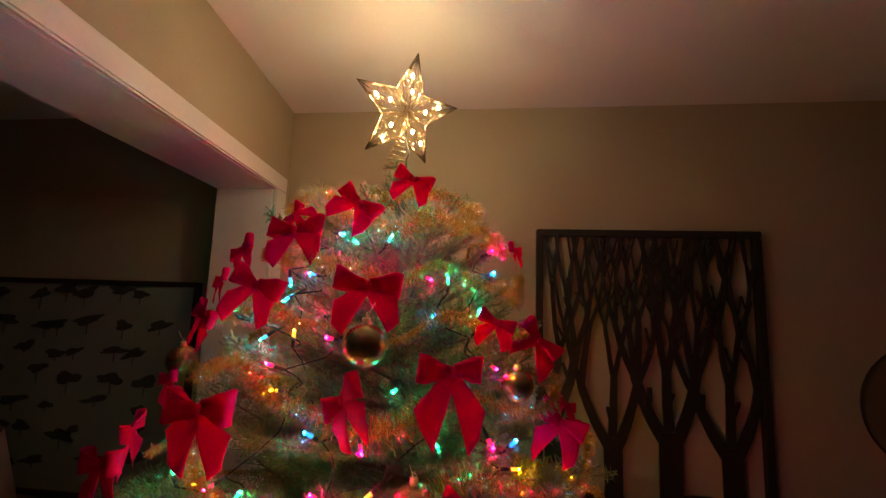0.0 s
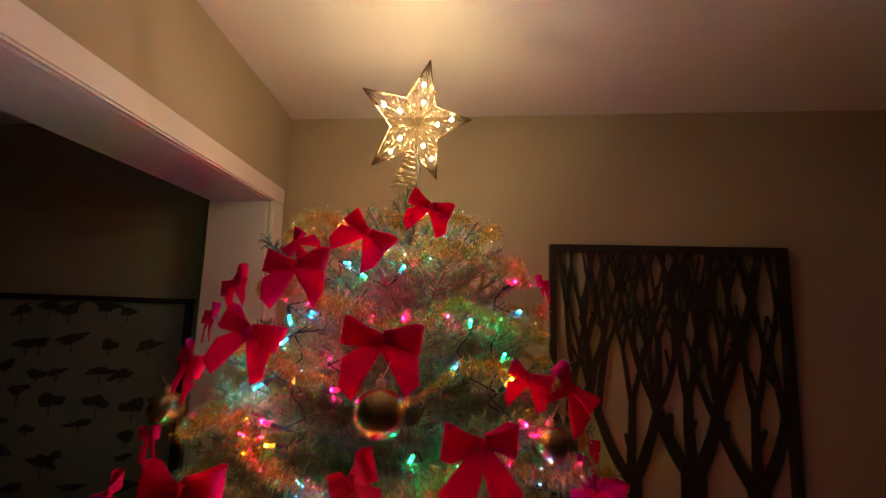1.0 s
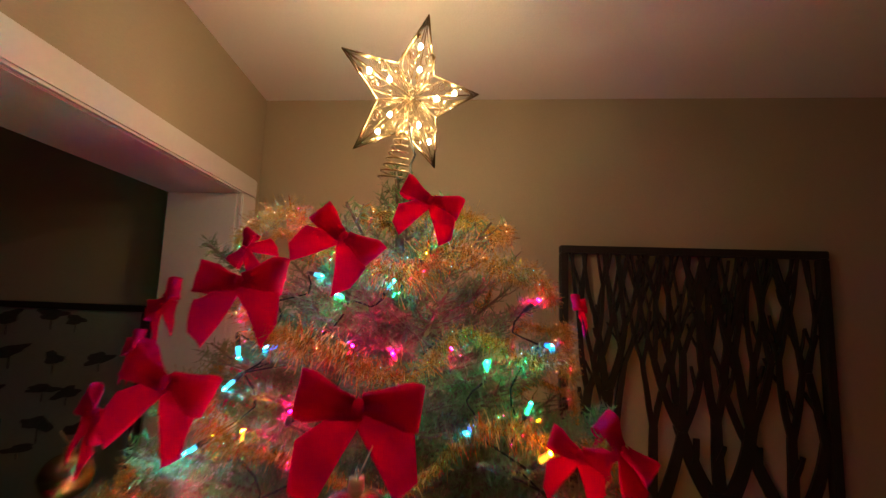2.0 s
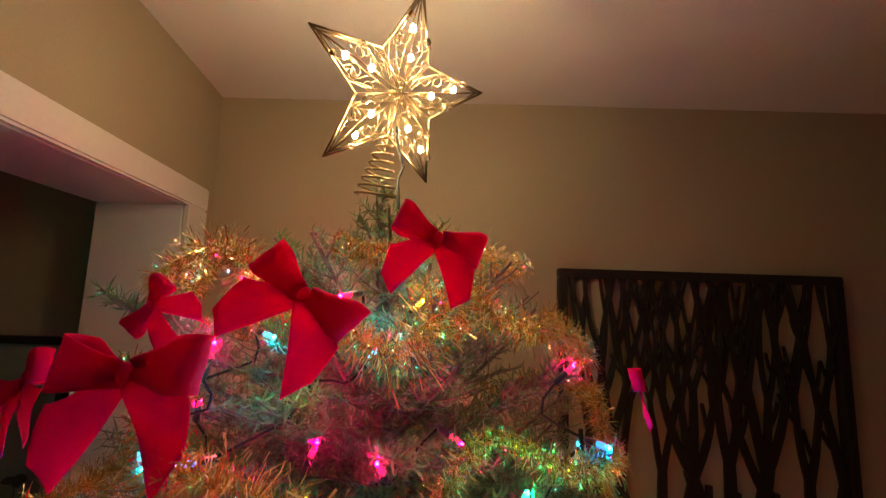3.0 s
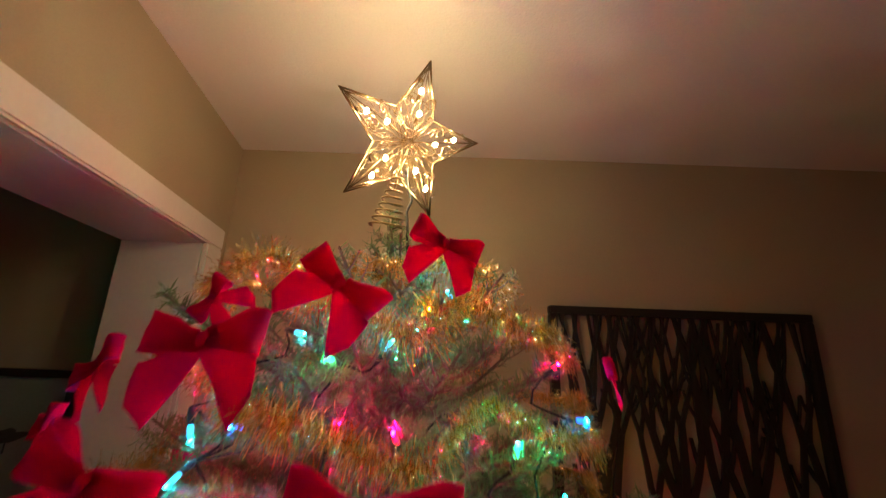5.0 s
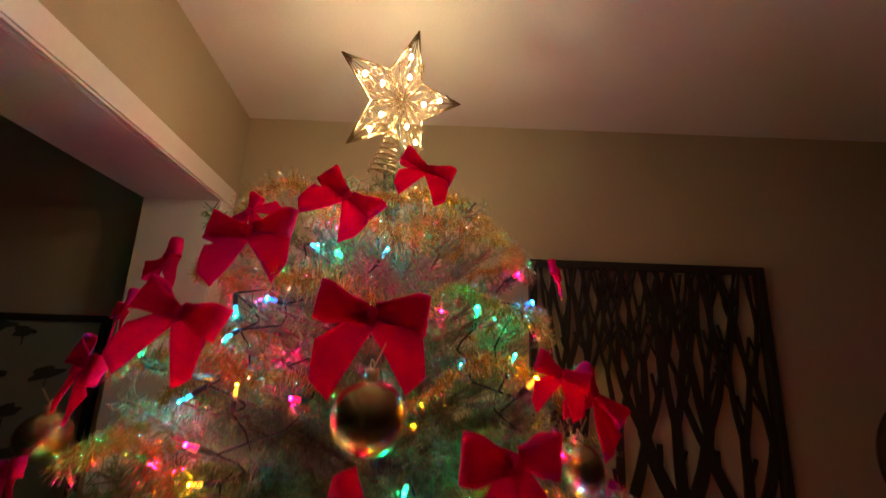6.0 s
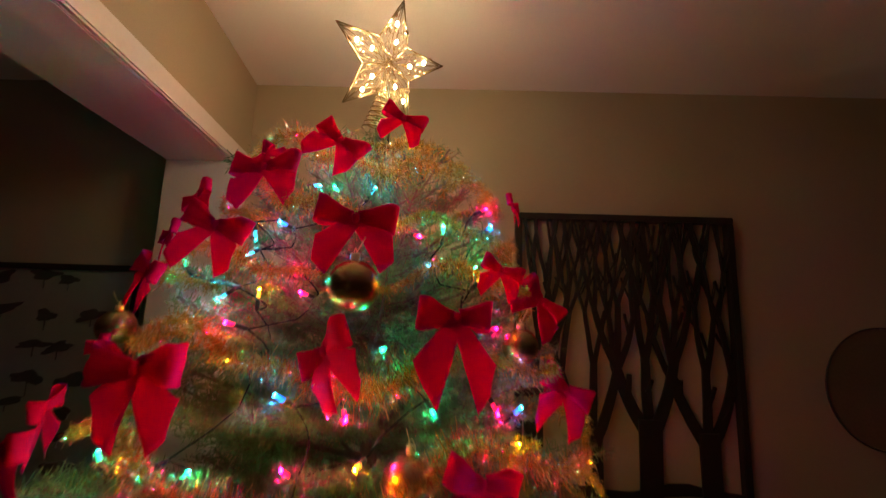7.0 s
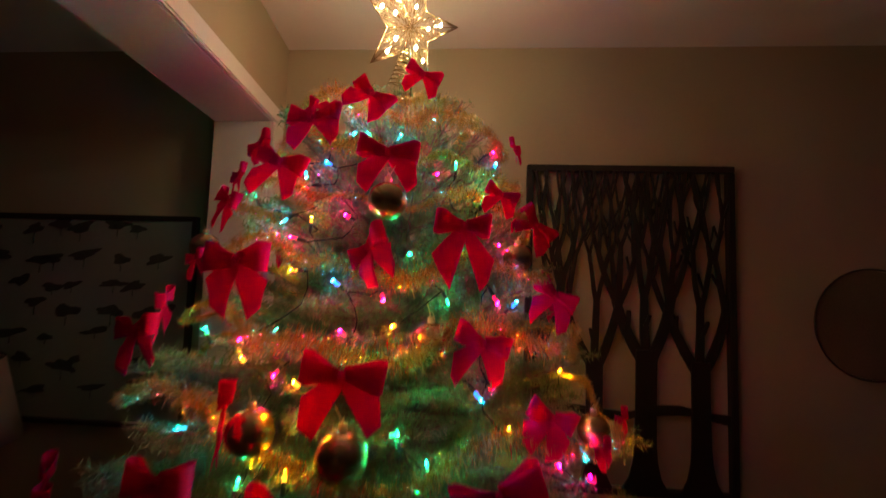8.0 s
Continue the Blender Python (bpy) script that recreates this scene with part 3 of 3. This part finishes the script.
# place, roll (counter-clockwise as one faces it), yaw, size, which of the four shapes
BOWS = (
    ((0.012, 0.885, 1.866), -16, 0, 0.68, 0), ((-0.090, 0.868, 1.816), -38, 15, 0.77, 2), ((-0.202, 0.845, 1.757), 2, 20, 0.92, 2),
    ((-0.236, 0.905, 1.803), 65, 30, 0.47, 1), ((-0.026, 0.742, 1.654), 0, 5, 0.92, 0), ((-0.243, 0.800, 1.652), -14, 25, 0.92, 0),
    ((-0.357, 0.925, 1.728), 35, 25, 0.7, 3), ((-0.412, 0.945, 1.664), 20, 20, 0.63, 3), ((-0.383, 0.868, 1.592), -15, 20, 0.81, 3),
    ((-0.045, 0.715, 1.488), 40, -38, 0.85, 3), ((0.108, 0.745, 1.530), -4, 0, 0.9, 1), ((0.175, 0.820, 1.600), -18, -25, 0.57, 0),
    ((0.259, 0.945, 1.562), -48, -35, 0.81, 2), ((0.300, 0.945, 1.412), -25, -35, 0.97, 0), ((-0.266, 0.715, 1.462), 4, 22, 1.11, 3),
    ((0.131, 0.765, 1.338), -14, 0, 0.9, 0), ((-0.038, 0.605, 1.315), 0, 0, 0.94, 0), ((-0.205, 0.645, 1.268), 20, -40, 0.72, 1),
    ((0.236, 0.735, 1.235), -20, -35, 0.74, 3), ((0.430, 1.000, 1.150), 10, -20, 0.63, 3), ((-0.320, 0.685, 1.128), 5, 22, 1.11, 3),
    ((-0.500, 0.835, 1.325), 15, 35, 1.01, 0), ((0.213, 0.973, 1.740), 0, 8, 0.51, 0), ((-0.445, 0.865, 1.468), 20, 25, 0.55, 0),
    ((-0.458, 0.850, 1.385), -10, -10, 0.72, 1), ((-0.085, 0.59, 1.145), 0, 0, 1.1, 0), ((0.155, 0.635, 1.165), 25, -20, 1.06, 0),
    ((-0.595, 0.775, 1.06), -10, 10, 0.97, 0), ((0.315, 0.750, 1.185), 15, 0, 0.41, 3), ((0.43, 0.80, 0.98), -10, 10, 0.72, 2),
    ((-0.25, 0.57, 0.92), 8, 0, 0.97, 0), ((-0.44, 1.30, 1.55), 0, 0, 0.81, 1), ((0.36, 1.34, 1.35), 10, 0, 0.65, 2), ((0.18, 0.52, 0.86), -8, 0, 0.78, 3),
)
first_size = {}
for p, roll, yaw, size, k in BOWS:
    if p[2] < 1.4:
        # tied well out on the tips lower down
        out = Vector((p[0] - AXIS_X, p[1] - AXIS_Y, 0)).normalized() * 0.025
        p = (p[0] + out.x, p[1] + out.y, p[2])
    tip = 12 if p[2] > 1.5 else 4
    if k in first_size:
        copy_thing(bows[k], facing(p, roll, yaw, tip, size / first_size[k]))
    else:
        first_size[k] = size
        bows[k].matrix_world = facing(p, roll, yaw, tip, size)

# ---- mirrored balls ----
BALLS = (((-0.019, 0.722, 1.566), 0.032), ((0.215, 0.894, 1.486), 0.029), ((0.058, 0.745, 1.335), 0.034), ((-0.044, 0.615, 1.200), 0.036),
         ((-0.185, 0.640, 1.215), 0.034), ((-0.465, 0.920, 1.494), 0.030), ((0.36, 0.87, 1.165), 0.030), ((0.05, 0.545, 0.93), 0.036), ((-0.5, 0.75, 0.95), 0.036))


def make_ball(r):
    ball = tagged(new("ball_ornament"), "shiny gold mirrored glass ball ornament", "ornament", "balls on the tree")
    b = Build(); b.ball((0, 0, 0), r, 32, 20)
    part("globe", b, BALL, ball)
    b = Build(); b.lathe([(0.0, r + 0.008), (0.006, r + 0.008), (0.0065, r - 0.002), (0.006, r - 0.003)], 16)
    part("cap", b, CAP, ball)
    b = Build(); b.tube([(0.004 * math.sin(k * 0.5), 0, r + 0.011 - 0.004 * math.cos(k * 0.5)) for k in range(14)] + [(0, 0.012, r + 0.03)], 0.0006, 5)
    part("hook", b, CAP, ball)
    return ball


for p, r in BALLS:
    make_ball(r).matrix_world = pose(*p, 0, 0, random.uniform(0, 360))

# ---- coloured light string ----
BULBS = (
    ("green", (0.01, 0.805, 1.484)), ("green", (0.015, 0.669, 1.212)), ("green", (-0.104, 0.908, 1.744)), ("green", (0.141, 0.936, 1.608)),
    ("green", (-0.191, 0.707, 1.347)), ("green", (0.078, 0.819, 1.401)), ("green", (-0.341, 0.888, 1.605)), ("green", (0.085, 0.88, 1.668)),
    ("cyan", (-0.052, 0.971, 1.76)), ("cyan", (0.022, 1.079, 1.84)), ("blue", (0.068, 0.85, 1.607)), ("blue", (0.167, 0.941, 1.689)),
    ("cyan", (-0.243, 0.908, 1.626)), ("blue", (0.206, 0.866, 1.394)), ("blue", (-0.105, 0.742, 1.427)), ("cyan", (-0.073, 0.719, 1.427)),
    ("cyan", (-0.166, 0.985, 1.773)), ("blue", (0.136, 0.689, 1.268)), ("cyan", (-0.398, 0.80, 1.151)),
    ("pink", (0.161, 1.025, 1.742)), ("pink", (0.034, 0.977, 1.678)), ("pink", (-0.222, 0.83, 1.51)), ("pink", (-0.029, 0.76, 1.406)),
    ("pink", (0.172, 0.905, 1.513)), ("pink", (-0.264, 1.04, 1.685)), ("pink", (-0.033, 0.932, 1.665)), ("pink", (-0.151, 0.887, 1.599)),
    ("orange", (-0.013, 1.037, 1.809)), ("orange", (0.145, 0.836, 1.588)), ("orange", (0.002, 0.707, 1.364)), ("orange", (0.214, 0.947, 1.322)),
    ("orange", (-0.136, 0.674, 1.275)), ("orange", (-0.228, 0.921, 1.556)), ("orange", (0.385, 0.941, 1.11)),
    ("pink", (-0.131, 0.839, 1.563)), ("pink", (-0.108, 0.957, 1.669)),
    ("pink", (0.172, 0.726, 1.269)),
    ("pink", (0.182, 0.808, 1.41)),
    ("pink", (0.196, 0.901, 1.549)),
    ("orange", (0.19, 0.748, 1.296)),
    ("orange", (0.207, 0.71, 1.203)),
    ("cyan", (0.352, 0.805, 1.147)),
    ("pink", (0.293, 0.74, 1.146)),
    ("pink", (0.358, 0.781, 1.109)),
    ("green", (0.076, 0.636, 1.172)),
    ("green", (0.244, 0.699, 1.14)),
    ("orange", (-0.237, 0.653, 1.178)),
    ("green", (-0.217, 0.623, 1.137)),
    ("pink", (-0.199, 0.692, 1.283)),
    ("green", (-0.394, 0.791, 1.330)),
    ("orange", (-0.279, 0.729, 1.295)),
    ("pink", (-0.298, 0.758, 1.327)),
    ("pink", (-0.088, 0.703, 1.35)),
    ("orange", (-0.139, 0.616, 1.157)),
    ("pink", (0.072, 0.88, 1.677)),
    ("cyan", (-0.264, 0.924, 1.668)),
    ("blue", (-0.193, 0.881, 1.681)),
    ("pink", (-0.233, 0.904, 1.68)),
    ("pink", (-0.074, 0.919, 1.821)),
    ("pink", (-0.218, 0.944, 1.762)),
    ("cyan", (-0.284, 0.872, 1.556)),
    ("orange", (-0.265, 0.894, 1.452)),
)
strings = tagged(new("light_string"), "dark cable string of coloured christmas lights, lit", "string lights")


def add_bulb(colour, p, seed):
    rng = random.Random(seed)
    q = Vector((p[0] - AXIS_X, p[1] - AXIS_Y, 0)).normalized()
    way = (q * rng.uniform(-0.2, 0.8) + Vector((rng.uniform(-0.5, 0.5), rng.uniform(-0.5, 0.5), rng.uniform(-0.6, 1.0)))).normalized()
    m = Matrix.Translation(p) @ way.to_track_quat("Z", "Y").to_matrix().to_4x4()
    bulb = part("bulb", BULB_MESH[colour], None, strings)
    bulb.matrix_basis = m
    part("tip", TIP_MESH[colour], None, bulb)
    part("socket", SOCKET_MESH, None, bulb, "dark green plastic socket")
    return m @ Vector((0, 0, -0.026))


BULB_MESH, TIP_MESH = {}, {}
for colour, mat in GLASSES.items():
    b = Build(); b.lathe([(0.0008, 0.0088), (0.0021, 0.0062), (0.0028, 0.002), (0.0030, -0.002), (0.0028, -0.007)], 12)
    BULB_MESH[colour] = b.mesh("bulb", mat)
    b = Build(); b.ball((0, 0, 0.0090), 0.0016, 10, 7)
    TIP_MESH[colour] = b.mesh("tip", TIPS[colour])
b = Build(); b.lathe([(0.0033, -0.006), (0.0037, -0.008), (0.0037, -0.020), (0.003, -0.026), (0.0, -0.026)], 10)
SOCKET_MESH = b.mesh("socket", SOCKET)
FOUND = 34
ends, hung = [], []
for i, (c, p) in enumerate(BULBS):
    if i >= FOUND:
        # these hang a little inside the outline
        p = (p[0] + (AXIS_X - p[0]) * 0.06, p[1] + (AXIS_Y - p[1]) * 0.06, p[2] - 0.004)
    if all((Vector(p) - q).length > 0.042 for q in hung):
        hung.append(Vector(p))
        ends.append(add_bulb(c, p, 300 + i))
        # each bulb is clipped to a sprig
        tip = Vector((p[0] - AXIS_X, p[1] - AXIS_Y, p[2] - 0.004))
        flat = Vector((tip.x, tip.y, 0)).normalized()
        side = Vector((-flat.y, flat.x, 0)) * random.Random(i).uniform(-0.03, 0.03)
        fir_branch(tip - flat * 0.085 + side + Vector((0, 0, -0.03)), tip + flat * 0.008 - side * 0.2, 1200 + i, density=1.1)
# unseen bulbs added deeper in the branches and round the far side, to light the walls
rng = random.Random(77)
for i in range(42):
    z = 1.80 - 0.021 * i
    a = i * 2.39996 + rng.uniform(-0.2, 0.2)
    if math.sin(a) < 0.3 and z > 1.1 or math.cos(a) < -0.2 and z < 1.45 or math.cos(a) > 0.15 and z > 1.4:
        continue
    r = reach(z, a) * rng.uniform(0.8, 0.97)
    ends.append(add_bulb(rng.choice(("pink", "green", "cyan", "orange", "orange")), (AXIS_X + r * math.cos(a), AXIS_Y + r * math.sin(a), z), 600 + i))
# the cable runs from bulb to bulb, down the tree
ends.sort(key=lambda p: -p.z)
for i in range(0, len(ends) - 1):
    p = ends[i]
    near = sorted(ends[i + 1:], key=lambda q: (q - p).length)[0]
    m1 = p.lerp(near, 0.5)
    inward = Vector((AXIS_X - m1.x, AXIS_Y - m1.y, 0)) * 0.12
    b = Build()
    b.tube([p, p.lerp(near, 0.25) + inward * 0.7 + Vector((0, 0, -0.006)), m1 + inward + Vector((0, 0, -0.01)), p.lerp(near, 0.75) + inward * 0.7 + Vector((0, 0, -0.004)), near], 0.0014, 6)
    part("cable", b, CABLE, strings)

# ---- gold tinsel garland wound round the tree ----
garland = tagged(new("tinsel_garland"), "fluffy gold tinsel garland wound round the tree", "tinsel garland")


def garland_line(t):
    """The winding of the garland; t is in turns from the top."""
    z = 1.862 - 0.088 * t - 0.0055 * t * max(t, 0.0)
    a = 2 * math.pi * t + 0.6
    swag = 0.022 * math.sin(5 * a) + 0.012 * math.sin(11 * a + 1) + 0.03 * noise.noise((t * 3.1, 0.0, 4.0))
    z += swag
    r = reach(min(z, 1.85), a) * (0.97 + 0.05 * math.sin(7 * a) + 0.16 * noise.noise((t * 5.3, 7.0, 0.0))) + 0.010
    if t < 0:
        # the end is wound in to the leader
        r, z = r * (1 + t) ** 2 + 0.02, 1.862 + 0.02 * math.sin(-3 * t) + swag * 0.4
    return Vector((AXIS_X + r * math.cos(a), AXIS_Y + r * math.sin(a), z))


TURNS = 7.2
line = [garland_line(TURNS * i / 1300 - 0.8) for i in range(1301)]
b = Build()
b.tube(line, 0.0006, 4)
part("cord", b, GOLD, garland)
g = np.random.default_rng(8)
P = np.array([tuple(p) for p in line])
seg = np.linalg.norm(np.diff(P, axis=0), axis=1)
cum = np.concatenate([[0], np.cumsum(seg)])
N = int(cum[-1] * 5200)
s = g.random(N) ** 1.15 * cum[-1]  # fullest at the top
o = np.stack([np.interp(s, cum, P[:, k]) for k in range(3)], 1)
d = np.stack([np.interp(s + 0.01, cum, P[:, k]) for k in range(3)], 1) - o
d /= np.maximum(np.linalg.norm(d, axis=1), 1e-6)[:, None]
w = g.normal(0, 1, (N, 3))
w -= d * (w * d).sum(1)[:, None] * 0.8
w /= np.linalg.norm(w, axis=1)[:, None]
# tufts: thin and thick stretches along the cord
thick = np.interp(s, cum, np.clip(0.85 + 0.45 * np.interp(np.arange(1301), np.arange(0, 1301, 10), g.normal(0, 1, 131)), 0.35, 1.6))
w *= (g.uniform(0.006, 0.024, N) * thick)[:, None]
c = np.cross(w, g.normal(0, 1, (N, 3)))
c /= np.maximum(np.linalg.norm(c, axis=1), 1e-6)[:, None]
broad = (np.where(g.random(N) < 0.10, 2.3, 0.85) * 0.0005)[:, None]
c *= broad
sag = np.zeros((N, 3)); sag[:, :2] = g.normal(0, 0.003, (N, 2)); sag[:, 2] = g.normal(-0.002, 0.004, N)
tw = np.cross(c, w); tw /= np.maximum(np.linalg.norm(tw, axis=1), 1e-6)[:, None]; tw *= broad
mid = o + w * 0.55 - sag * 0.4
end = o + w + sag
verts = np.stack([o - c, o + c, mid + c, mid - c, end + tw, end - tw], 1).reshape(-1, 3)
k = np.arange(N) * 6
faces = np.concatenate([np.stack([k, k + 1, k + 2, k + 3], 1), np.stack([k + 3, k + 2, k + 4, k + 5], 1)]).tolist()
me = bpy.data.meshes.new("foil_fringe")
me.from_pydata(verts.tolist(), [], faces)
me.materials.append(TINSEL)
part("foil_fringe", me, None, garland)["kind"] = "stuff"
